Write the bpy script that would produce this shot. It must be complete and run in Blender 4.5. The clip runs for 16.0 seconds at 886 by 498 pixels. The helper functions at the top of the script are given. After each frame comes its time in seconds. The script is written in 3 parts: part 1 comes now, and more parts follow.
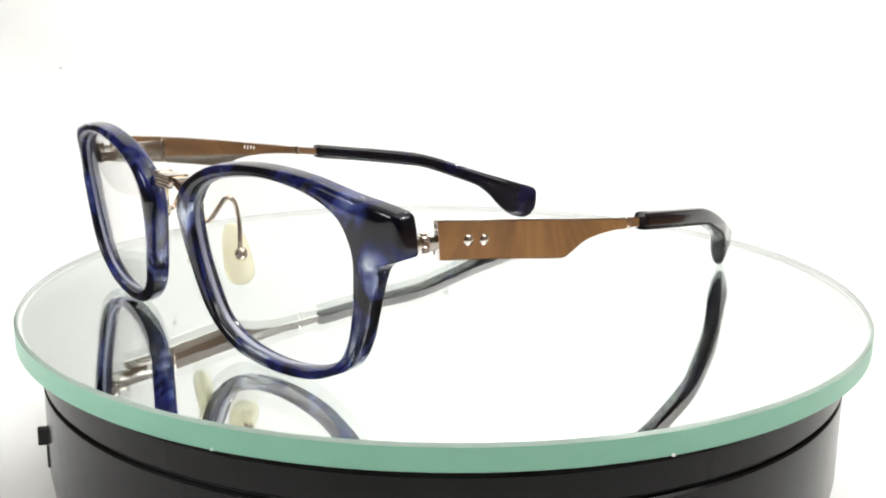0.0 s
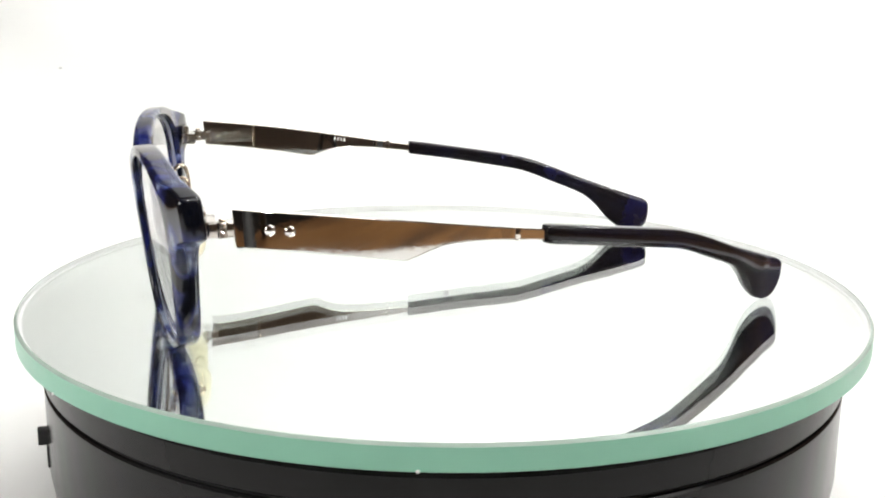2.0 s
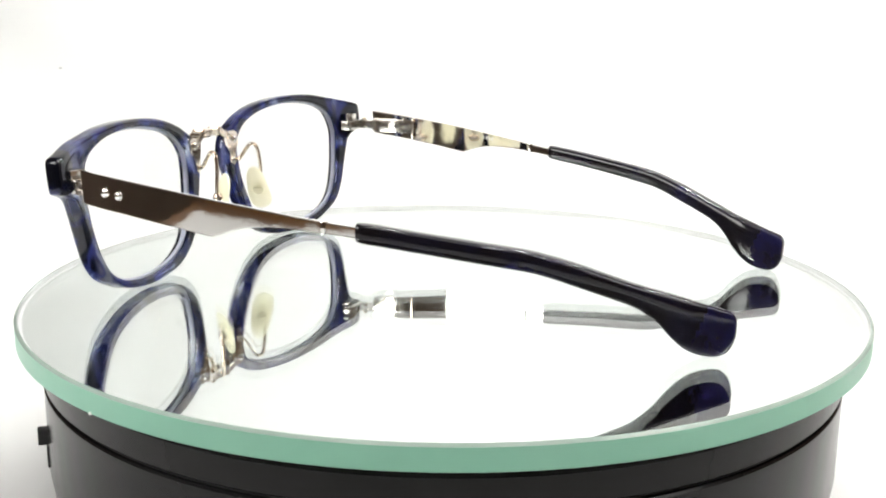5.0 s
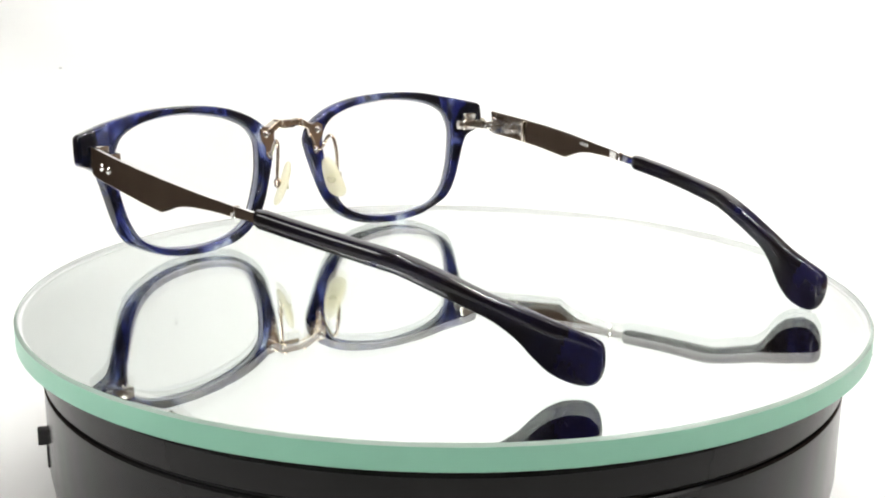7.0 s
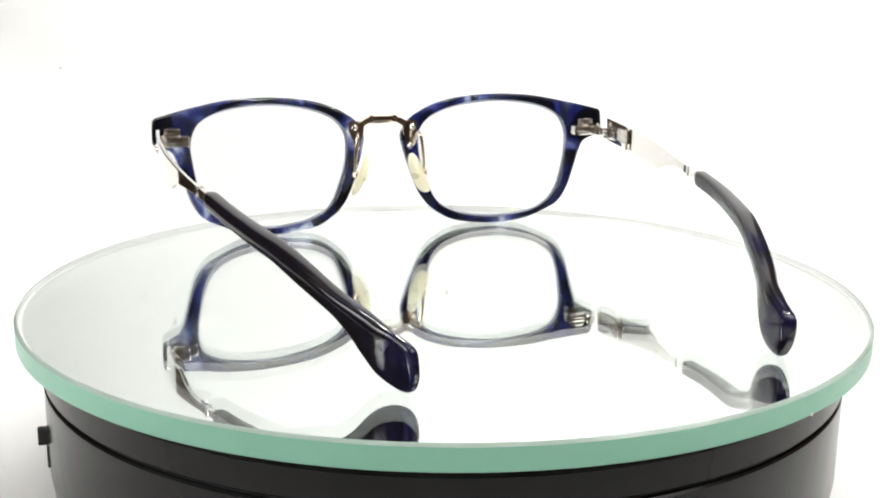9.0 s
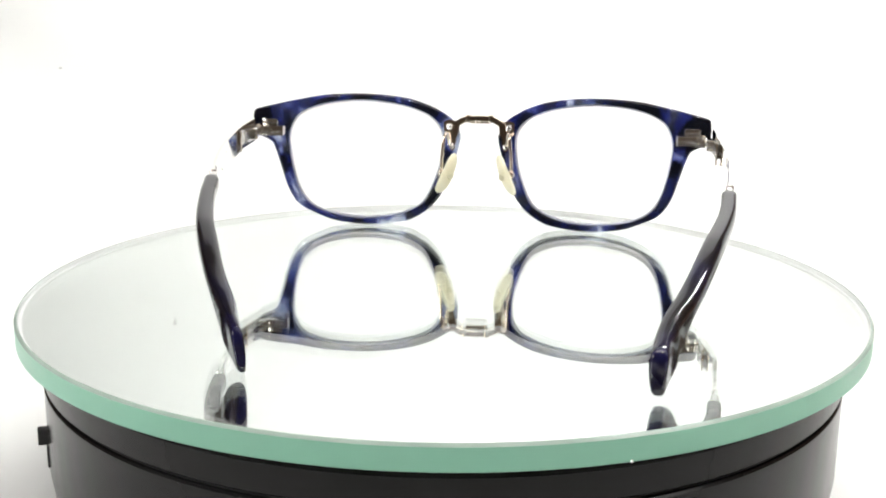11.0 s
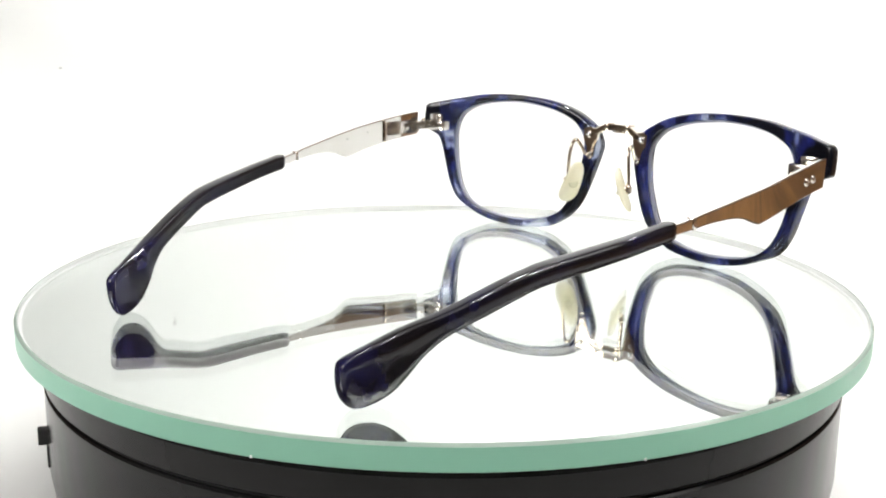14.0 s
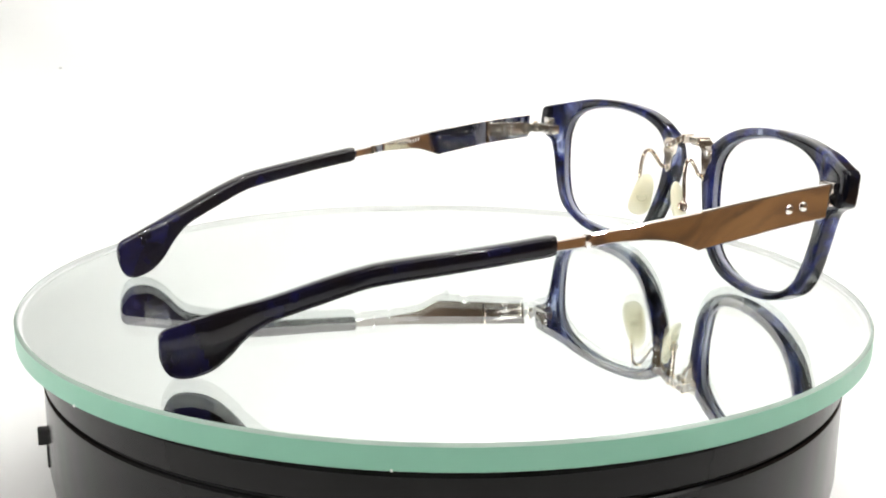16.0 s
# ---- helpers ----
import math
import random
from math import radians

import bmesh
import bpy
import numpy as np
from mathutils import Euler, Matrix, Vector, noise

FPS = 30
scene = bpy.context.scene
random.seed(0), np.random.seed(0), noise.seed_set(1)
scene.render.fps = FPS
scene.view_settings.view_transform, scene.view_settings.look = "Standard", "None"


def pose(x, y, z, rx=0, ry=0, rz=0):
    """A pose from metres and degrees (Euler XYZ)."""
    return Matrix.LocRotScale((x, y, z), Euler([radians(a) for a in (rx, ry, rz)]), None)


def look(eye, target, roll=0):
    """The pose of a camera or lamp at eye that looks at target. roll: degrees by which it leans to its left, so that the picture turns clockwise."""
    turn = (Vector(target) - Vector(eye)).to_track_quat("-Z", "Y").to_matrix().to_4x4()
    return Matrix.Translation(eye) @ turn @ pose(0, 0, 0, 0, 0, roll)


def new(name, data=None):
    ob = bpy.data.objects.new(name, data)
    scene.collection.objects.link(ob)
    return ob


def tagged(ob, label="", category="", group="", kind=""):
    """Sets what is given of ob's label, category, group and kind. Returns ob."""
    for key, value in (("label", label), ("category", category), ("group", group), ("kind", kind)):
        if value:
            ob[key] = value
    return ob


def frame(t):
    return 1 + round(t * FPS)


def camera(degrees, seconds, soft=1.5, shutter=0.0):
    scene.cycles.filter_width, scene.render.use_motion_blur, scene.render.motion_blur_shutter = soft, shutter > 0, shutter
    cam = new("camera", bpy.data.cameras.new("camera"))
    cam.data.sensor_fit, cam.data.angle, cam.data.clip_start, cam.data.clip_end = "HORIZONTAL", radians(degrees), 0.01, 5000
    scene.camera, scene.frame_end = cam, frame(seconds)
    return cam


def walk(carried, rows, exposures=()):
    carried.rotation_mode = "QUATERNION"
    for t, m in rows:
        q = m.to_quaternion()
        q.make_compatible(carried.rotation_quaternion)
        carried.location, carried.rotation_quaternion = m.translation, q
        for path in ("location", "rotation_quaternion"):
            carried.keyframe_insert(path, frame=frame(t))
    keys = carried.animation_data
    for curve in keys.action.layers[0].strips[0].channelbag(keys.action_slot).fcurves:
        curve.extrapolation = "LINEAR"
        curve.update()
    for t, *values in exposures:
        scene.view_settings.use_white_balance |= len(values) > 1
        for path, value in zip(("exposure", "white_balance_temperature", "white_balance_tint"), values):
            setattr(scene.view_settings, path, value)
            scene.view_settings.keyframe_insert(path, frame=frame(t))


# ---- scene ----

# ---------------------------------------------------------------- camera
EYE = Vector((0.0, -0.26753, 0.0718))
cam = camera(44.47, 16.0, 2.0)
STAND = look(EYE, EYE + Vector((-0.001485, 0.973182, -0.230032)), 0.642)
walk(cam, [(0.0, STAND), (16.0, STAND)], exposures=[(0.0, 0.0), (16.0, 0.0)])


def turn_at(t):
    """Degrees by which the turntable has turned at t seconds."""
    return -57.678 - 12.3109 * t - 0.867 * math.sin(math.pi * t / 16.0)


# ---------------------------------------------------------------- light
world = bpy.data.worlds.new("world")
scene.world = world
world.use_nodes = True
world.node_tree.nodes["Background"].inputs["Color"].default_value = (0.9, 0.95, 1.0, 1)
world.node_tree.nodes["Background"].inputs["Strength"].default_value = 0.3


def area_lamp(name, eye, target, sx, sy, watts, colour, spread=180):
    data = bpy.data.lights.new(name, "AREA")
    data.shape, data.size, data.size_y = "RECTANGLE", sx, sy
    data.energy, data.color, data.spread = watts, colour, radians(spread)
    ob = new(name, data)
    ob.matrix_world = look(eye, target)
    return ob


# unseen fill lamps, added to brighten the paper, the turntable and the room
area_lamp("fill_lamp_top", (0.09, 0.06, 0.66), (0.06, 0.10, 0.0), 0.62, 0.5, 0.35, (0.985, 1.0, 1.0), 110)
area_lamp("fill_lamp_right", (0.64, -0.30, 0.66), (0.17, 0.10, 0.0), 0.4, 0.4, 2.5, (1.0, 0.985, 0.96))
area_lamp("fill_lamp_left", (-0.62, -0.30, 0.30), (-0.16, 0.06, -0.05), 0.3, 0.3, 0.62, (1.0, 0.985, 0.96), 70)
area_lamp("fill_lamp_room", (0.5, -0.2, 1.75), (0.6, 0.0, 0.0), 1.2, 1.2, 5.0, (1.0, 0.93, 0.84))


def spot_bulb(x, y, z, watts):
    data = bpy.data.lights.new("led_bulb", "POINT")
    data.energy, data.shadow_soft_size, data.color = watts, 0.009, (1.0, 0.99, 0.97)
    ob = new("led_bulb", data)
    ob.location = (x, y, z)


# two rows of bulbs under the roof of the light tent
for by, bx in ((-0.14, -0.08), (0.13, -0.01)):
    for k in range(4):
        spot_bulb(bx + 0.125 * k, by, 0.41, 1.4)


# ---------------------------------------------------------------- materials
def material(name):
    m = bpy.data.materials.new(name)
    m.use_nodes = True
    return m, m.node_tree.nodes, m.node_tree.links, m.node_tree.nodes["Principled BSDF"]


def noise_node(nodes, links, scale, detail=3.0, rough=0.55, coord="Object"):
    tc, n = nodes.new("ShaderNodeTexCoord"), nodes.new("ShaderNodeTexNoise")
    n.inputs["Scale"].default_value, n.inputs["Detail"].default_value = scale, detail
    n.inputs["Roughness"].default_value = rough
    links.new(tc.outputs[coord], n.inputs["Vector"])
    return n


def ramp_node(nodes, links, source, stops):
    r = nodes.new("ShaderNodeValToRGB")
    while len(r.color_ramp.elements) < len(stops):
        r.color_ramp.elements.new(0.5)
    for e, (at, c) in zip(r.color_ramp.elements, stops):
        e.position, e.color = at, (*c, 1) if len(c) == 3 else c
    links.new(source, r.inputs["Fac"])
    return r


def bump_node(nodes, links, bsdf, source, strength, distance):
    b = nodes.new("ShaderNodeBump")
    b.inputs["Strength"].default_value, b.inputs["Distance"].default_value = strength, distance
    links.new(source, b.inputs["Height"])
    links.new(b.outputs["Normal"], bsdf.inputs["Normal"])


def simple(name, colours, scale, rough=(0.4, 0.5), metallic=0.0, bump=0.0, distance=0.0002, detail=4.0):
    """A surface whose colour wanders between the given ones, with fine relief."""
    m, nodes, links, b = material(name)
    n = noise_node(nodes, links, scale, detail)
    k = len(colours) - 1
    r = ramp_node(nodes, links, n.outputs["Fac"], [(0.3 + 0.4 * i / max(k, 1), c) for i, c in enumerate(colours)])
    links.new(r.outputs["Color"], b.inputs["Base Color"])
    n2 = noise_node(nodes, links, scale * 9, 2.0)
    rr = nodes.new("ShaderNodeMapRange")
    rr.inputs["To Min"].default_value, rr.inputs["To Max"].default_value = rough
    links.new(n2.outputs["Fac"], rr.inputs["Value"])
    links.new(rr.outputs["Result"], b.inputs["Roughness"])
    b.inputs["Metallic"].default_value = metallic
    if bump:
        bump_node(nodes, links, b, n2.outputs["Fac"], bump, distance)
    return m


def acetate():
    """Polished mottled blue acetate, clear in its pale patches and nearly black in its dark ones."""
    m, nodes, links, b = material("mottled_blue_acetate")
    tc, mp = nodes.new("ShaderNodeTexCoord"), nodes.new("ShaderNodeMapping")
    links.new(tc.outputs["Object"], mp.inputs["Vector"])
    mp.inputs["Scale"].default_value = (1.0, 1.0, 0.75)
    n = nodes.new("ShaderNodeTexNoise")
    n.inputs["Scale"].default_value, n.inputs["Detail"].default_value, n.inputs["Distortion"].default_value = 105, 1.9, 0.9
    links.new(mp.outputs["Vector"], n.inputs["Vector"])
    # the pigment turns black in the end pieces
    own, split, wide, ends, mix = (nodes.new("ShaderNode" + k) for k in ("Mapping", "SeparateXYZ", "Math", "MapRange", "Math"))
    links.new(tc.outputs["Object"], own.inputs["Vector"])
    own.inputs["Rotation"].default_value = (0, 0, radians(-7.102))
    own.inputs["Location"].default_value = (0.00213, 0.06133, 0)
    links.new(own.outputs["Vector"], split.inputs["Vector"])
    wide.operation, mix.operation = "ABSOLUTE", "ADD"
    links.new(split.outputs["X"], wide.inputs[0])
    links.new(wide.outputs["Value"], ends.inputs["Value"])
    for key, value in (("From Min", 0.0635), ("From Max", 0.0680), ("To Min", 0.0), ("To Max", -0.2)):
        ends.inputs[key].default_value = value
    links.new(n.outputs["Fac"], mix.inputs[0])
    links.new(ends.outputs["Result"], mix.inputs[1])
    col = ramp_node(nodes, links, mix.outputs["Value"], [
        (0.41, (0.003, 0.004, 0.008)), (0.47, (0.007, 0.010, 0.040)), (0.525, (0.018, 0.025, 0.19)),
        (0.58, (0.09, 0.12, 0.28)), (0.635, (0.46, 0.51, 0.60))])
    links.new(col.outputs["Color"], b.inputs["Base Color"])
    tr = ramp_node(nodes, links, mix.outputs["Value"], [(0.44, (0.05,) * 3), (0.58, (0.95,) * 3)])
    links.new(tr.outputs["Color"], b.inputs["Transmission Weight"])
    b.inputs["Roughness"].default_value, b.inputs["IOR"].default_value = 0.11, 1.49
    b.inputs["Specular IOR Level"].default_value = 0.5
    n2 = noise_node(nodes, links, 420, 2.0)
    bump_node(nodes, links, b, n2.outputs["Fac"], 0.03, 0.0002)
    return m


def dark_acetate():
    """Polished near-black acetate with navy depth, for the temple sleeves."""
    m, nodes, links, b = material("dark_navy_acetate")
    n = noise_node(nodes, links, 90, 3.0)
    col = ramp_node(nodes, links, n.outputs["Fac"], [(0.45, (0.007, 0.006, 0.0075)), (0.58, (0.007, 0.0065, 0.014)), (0.72, (0.008, 0.008, 0.042))])
    links.new(col.outputs["Color"], b.inputs["Base Color"])
    b.inputs["Roughness"].default_value, b.inputs["IOR"].default_value = 0.12, 1.49
    b.inputs["Specular IOR Level"].default_value = 0.42
    n2 = noise_node(nodes, links, 300, 2.0)
    bump_node(nodes, links, b, n2.outputs["Fac"], 0.05, 0.0003)
    return m


def clear(name, colour, ior, rough=0.0):
    m, nodes, links, b = material(name)
    b.inputs["Base Color"].default_value = (*colour, 1)
    b.inputs["Transmission Weight"].default_value, b.inputs["IOR"].default_value = 1.0, ior
    b.inputs["Roughness"].default_value = rough
    return m


def wood():
    m, nodes, links, b = material("brown_wood")
    tc, mp = nodes.new("ShaderNodeTexCoord"), nodes.new("ShaderNodeMapping")
    mp.inputs["Scale"].default_value = (1.5, 22.0, 22.0)
    links.new(tc.outputs["Object"], mp.inputs["Vector"])
    n = nodes.new("ShaderNodeTexNoise")
    n.inputs["Scale"].default_value, n.inputs["Detail"].default_value = 3.0, 5.0
    links.new(mp.outputs["Vector"], n.inputs["Vector"])
    r = ramp_node(nodes, links, n.outputs["Fac"], [(0.32, (0.085, 0.038, 0.012)), (0.5, (0.20, 0.094, 0.030)), (0.68, (0.31, 0.155, 0.052))])
    links.new(r.outputs["Color"], b.inputs["Base Color"])
    b.inputs["Roughness"].default_value = 0.45
    bump_node(nodes, links, b, n.outputs["Fac"], 0.2, 0.001)
    return m


def silicone():
    """Milky ivory silicone that lets light through."""
    m, nodes, links, b = material("ivory_silicone")
    n = noise_node(nodes, links, 150, 3.0)
    col = ramp_node(nodes, links, n.outputs["Fac"], [(0.3, (0.96, 0.93, 0.75)), (0.7, (0.98, 0.96, 0.83))])
    links.new(col.outputs["Color"], b.inputs["Base Color"])
    b.inputs["Roughness"].default_value, b.inputs["Transmission Weight"].default_value = 0.15, 0.4
    thin, mix, out = nodes.new("ShaderNodeBsdfTranslucent"), nodes.new("ShaderNodeMixShader"), nodes["Material Output"]
    links.new(col.outputs["Color"], thin.inputs["Color"])
    mix.inputs["Fac"].default_value = 0.55
    links.new(b.outputs["BSDF"], mix.inputs[1])
    links.new(thin.outputs["BSDF"], mix.inputs[2])
    links.new(mix.outputs["Shader"], out.inputs["Surface"])
    return m


ACETATE, SLEEVE = acetate(), dark_acetate()
TIP = simple("deep_blue_acetate", [(0.008, 0.006, 0.012), (0.009, 0.009, 0.042)], 160, (0.10, 0.14), 0.0, 0.03)
TIP.node_tree.nodes["Principled BSDF"].inputs["Specular IOR Level"].default_value = 0.42
METAL = simple("polished_steel", [(0.83, 0.81, 0.78), (0.88, 0.87, 0.85)], 60, (0.022, 0.055), 1.0, 0.02)
GOLD = simple("pale_gold_metal", [(0.80, 0.70, 0.58), (0.87, 0.79, 0.69)], 60, (0.08, 0.13), 1.0, 0.03)
SATIN = simple("satin_steel", [(0.60, 0.57, 0.52), (0.70, 0.67, 0.62)], 80, (0.13, 0.22), 1.0, 0.03)
LENS = clear("clear_lens", (1.0, 1.0, 1.0), 1.15)
PAD = silicone()
GLASS = clear("float_glass", (0.97, 0.995, 1.0), 1.5)
MIRROR = simple("silver_mirror_coat", [(0.900, 0.93, 0.905), (0.910, 0.94, 0.915)], 20, (0.0, 0.004), 1.0)
EDGE = simple("ground_green_glass_edge", [(0.225, 0.50, 0.365), (0.245, 0.525, 0.385)], 60, (0.30, 0.36), 0.0, 0.0)
CHAMFER = simple("polished_glass_chamfer", [(0.44, 0.58, 0.50), (0.56, 0.68, 0.60)], 70, (0.06, 0.12))
CHAMFER.node_tree.nodes["Principled BSDF"].inputs["Transmission Weight"].default_value = 0.35
# paler than the green edge: the light in the far rim, put into colour
LIT_RING = simple("pale_lit_ring", [(0.33, 0.345, 0.335), (0.40, 0.415, 0.405)], 60, (0.4, 0.5))
BLACK = simple("glossy_black_plastic", [(0.006, 0.006, 0.006), (0.010, 0.0095, 0.0095)], 40, (0.16, 0.24), 0.0, 0.03)
BLACK.node_tree.nodes["Principled BSDF"].inputs["Specular IOR Level"].default_value = 0.16
MATTE = simple("matte_black_rubber", [(0.006, 0.006, 0.006), (0.010, 0.010, 0.010)], 80, (0.5, 0.7), 0.0, 0.2)
PAPER = simple("white_paper", [(0.79, 0.795, 0.785), (0.82, 0.825, 0.815)], 6, (0.6, 0.75), 0.0, 0.05)
CORE = simple("dull_olive_core", [(0.50, 0.48, 0.34), (0.58, 0.56, 0.42)], 80, (0.3, 0.4))
LENS_EDGE = simple("frosted_lens_edge", [(0.42, 0.44, 0.56), (0.54, 0.56, 0.66)], 90, (0.3, 0.45))
LENS_EDGE.node_tree.nodes["Principled BSDF"].inputs["Transmission Weight"].default_value = 0.6
SPECK = simple("grey_dust", [(0.45, 0.45, 0.45), (0.55, 0.55, 0.55)], 60, (0.8, 0.9))
PRINT = simple("white_print", [(0.8, 0.8, 0.78), (0.86, 0.86, 0.84)], 60, (0.4, 0.5))
ETCH = simple("dull_etched_mark", [(0.20, 0.18, 0.15), (0.27, 0.25, 0.21)], 90, (0.4, 0.5))
WOOD = wood()
DARK = simple("dark_paint", [(0.03, 0.028, 0.026), (0.045, 0.042, 0.04)], 3, (0.6, 0.8), 0.0, 0.2, 0.002)
PLASTER = simple("warm_plaster", [(0.21, 0.15, 0.11), (0.27, 0.20, 0.15)], 2.5, (0.7, 0.85), 0.0, 0.2, 0.002)


# ---------------------------------------------------------------- mesh helpers
def part(name, bm, mat, parent, label=""):
    """Links a bmesh as one mesh object under a thing or a part."""
    bmesh.ops.recalc_face_normals(bm, faces=bm.faces[:])
    me = bpy.data.meshes.new(name)
    bm.to_mesh(me)
    bm.free()
    for poly in me.polygons:
        poly.use_smooth = True
    me.set_sharp_from_angle(angle=radians(38))
    me.materials.append(mat)
    ob = new(name, me)
    ob.parent = parent
    return tagged(ob, label) if label else ob


def loops_mesh(loops, closed=True, caps=True):
    """A skin over rings of points; closed: the rings are closed."""
    bm = bmesh.new()
    rings = [[bm.verts.new(p) for p in ring] for ring in loops]
    n = len(rings[0])
    for a, b in zip(rings, rings[1:]):
        for i in range(n if closed else n - 1):
            bm.faces.new((a[i], a[(i + 1) % n], b[(i + 1) % n], b[i]))
    if caps:
        bm.faces.new(rings[0])
        bm.faces.new(rings[-1][::-1])
    return bm


def lathe(profile, n=160):
    """A closed turned body from (radius, z) pairs."""
    rings = []
    for r, z in profile:
        rings.append([(r * math.cos(2 * math.pi * i / n), r * math.sin(2 * math.pi * i / n), z) for i in range(n)])
    bm = bmesh.new()
    vs = [[bm.verts.new(p) for p in ring] for ring in rings]
    for k in range(len(vs)):
        a, b = vs[k], vs[(k + 1) % len(vs)]
        for i in range(n):
            bm.faces.new((a[i], a[(i + 1) % n], b[(i + 1) % n], b[i]))
    return bm


def solid_lathe(profile, n=160):
    rings = [[(r * math.cos(2 * math.pi * i / n), r * math.sin(2 * math.pi * i / n), z) for i in range(n)] for r, z in profile]
    return loops_mesh(rings)


def spline(points, n):
    """n points along a smooth curve through the given ones."""
    p = [Vector(q) for q in points]
    p = [2 * p[0] - p[1]] + p + [2 * p[-1] - p[-2]]
    out = []
    segs = len(p) - 3
    for j in range(n):
        u = segs * j / (n - 1)
        i = min(int(u), segs - 1)
        f = u - i
        a, b, c, d = p[i:i + 4]
        out.append(0.5 * (2 * b + (c - a) * f + (2 * a - 5 * b + 4 * c - d) * f * f + (3 * b - a - 3 * c + d) * f ** 3))
    return out


def tube(points, radius, n=24, sides=10):
    line = spline(points, n)
    rings, up = [], Vector((1, 0.13, 0.07))
    for i, q in enumerate(line):
        d = (line[min(i + 1, n - 1)] - line[max(i - 1, 0)]).normalized()
        u = (up - d * up.dot(d)).normalized()
        v = d.cross(u)
        up = u
        r = radius * (0.75 if i in (0, n - 1) else 1.0)
        rings.append([q + r * (math.cos(a) * u + math.sin(a) * v) for a in [2 * math.pi * k / sides for k in range(sides)]])
    return loops_mesh(rings)


def block(x0, x1, y0, y1, z0, z1, bevel=0.2, segs=2):
    bm = bmesh.new()
    bmesh.ops.create_cube(bm, size=1.0)
    for v in bm.verts:
        v.co = Vector(((x0 + x1) / 2 + v.co.x * (x1 - x0), (y0 + y1) / 2 + v.co.y * (y1 - y0), (z0 + z1) / 2 + v.co.z * (z1 - z0)))
    if bevel:
        bmesh.ops.bevel(bm, geom=bm.edges[:], offset=bevel, segments=segs, affect="EDGES", profile=0.5)
    return bm


def ball(centre, rx, ry, rz, u=20, v=12):
    bm = bmesh.new()
    bmesh.ops.create_uvsphere(bm, u_segments=u, v_segments=v, radius=1.0)
    for w in bm.verts:
        w.co = Vector((centre[0] + w.co.x * rx, centre[1] + w.co.y * ry, centre[2] + w.co.z * rz))
    return bm


def cylinder(centre, axis, radius, length, sides=20, bevel=0.0):
    d = Vector(axis).normalized()
    u = d.orthogonal().normalized()
    v = d.cross(u)
    c = Vector(centre)
    steps = [(-0.5, radius - bevel), (-0.5 + bevel / length, radius), (0.5 - bevel / length, radius), (0.5, radius - bevel)] if bevel else [(-0.5, radius), (0.5, radius)]
    return loops_mesh([[c + d * (length * s) + r * (math.cos(a) * u + math.sin(a) * v) for a in [2 * math.pi * k / sides for k in range(sides)]] for s, r in steps])


def empty_thing(name, label, category):
    ob = new(name)
    ob.empty_display_size = 0.02
    return tagged(ob, label, category)


# ---------------------------------------------------------------- setting
def set_mesh(name, bm, mat, label, category):
    ob = part(name, bm, mat, None)
    return tagged(ob, label, category, "", "structure")


TABLE_Z = -0.052
SPECKS = ((0.0014, 0.3797, 0.107, 0.0016), (-0.1677, 0.3797, 0.1282, 0.0014), (-0.1862, 0.3797, 0.112, 0.0012), (-0.2205, 0.3575, 0.0272, 0.0011))


def sweep():
    """White paper that lies under the turntable and curves up behind it."""
    prof = [(-0.36, 0.0), (-0.2, 0.0), (0.05, 0.0), (0.22, 0.0)]
    for i in range(1, 13):
        a = math.pi / 2 * i / 12
        prof.append((0.22 + 0.16 * math.sin(a), 0.16 - 0.16 * math.cos(a)))
    prof += [(0.38, 0.3), (0.38, 0.6)]
    xs, thick, low = (-0.33, -0.12, 0.10, 0.274), 0.0008, TABLE_Z + 0.0012
    front = (-0.34, -0.385, -0.375, -0.262)  # the cut front edge is not straight
    bm = bmesh.new()
    rows = []
    for k, (y, z) in enumerate(prof):
        a, b = prof[max(k - 1, 0)], prof[min(k + 1, len(prof) - 1)]
        d = Vector((b[0] - a[0], b[1] - a[1])).normalized()
        ny, nz = -d.y * thick, d.x * thick
        ys = front if k == 0 else (y,) * 4
        upper = [bm.verts.new((x, v, low + z)) for x, v in zip(xs, ys)]
        under = [bm.verts.new((x, v - ny, low + z - nz)) for x, v in zip(xs, ys)]
        rows.append(upper + under[::-1])
    for a, b in zip(rows, rows[1:]):
        for i in range(8):
            bm.faces.new((a[i], a[(i + 1) % 8], b[(i + 1) % 8], b[i]))
    bm.faces.new(rows[0])
    bm.faces.new(rows[-1][::-1])
    ob = set_mesh("backdrop", bm, PAPER, "seamless white paper sweep under and behind the turntable", "backdrop")
    return ob


BACKDROP = sweep()
for sx, sy, sz, sr in SPECKS:
    part("speck", ball((sx, sy, sz), sr, 0.0004, sr, 12, 8), SPECK, BACKDROP)
set_mesh("tabletop", block(-0.36, 0.85, -0.448, 0.95, TABLE_Z - 0.03, TABLE_Z, 0.004), WOOD, "brown wooden tabletop around the white paper", "table")


def reflector_card(x0, y0, x1, y1, label):
    """A white card that stands on the paper beside the turntable and bounces light back."""
    d = Vector((x1 - x0, y1 - y0, 0.0))
    across = Vector((-d.y, d.x, 0.0)).normalized() * 0.0012
    low, high = Vector((0, 0, TABLE_Z + 0.0022)), Vector((0, 0, 0.075))
    a, b = Vector((x0, y0, 0.0)), Vector((x1, y1, 0.0))
    bm = loops_mesh([[q + across + low, q - across + low, q - across + high, q + across + high] for q in (a, a + d * 0.5 + across * 2, b)])
    tagged(part("reflector_card", bm, PAPER, None), label, "reflector card", "cards beside the turntable")


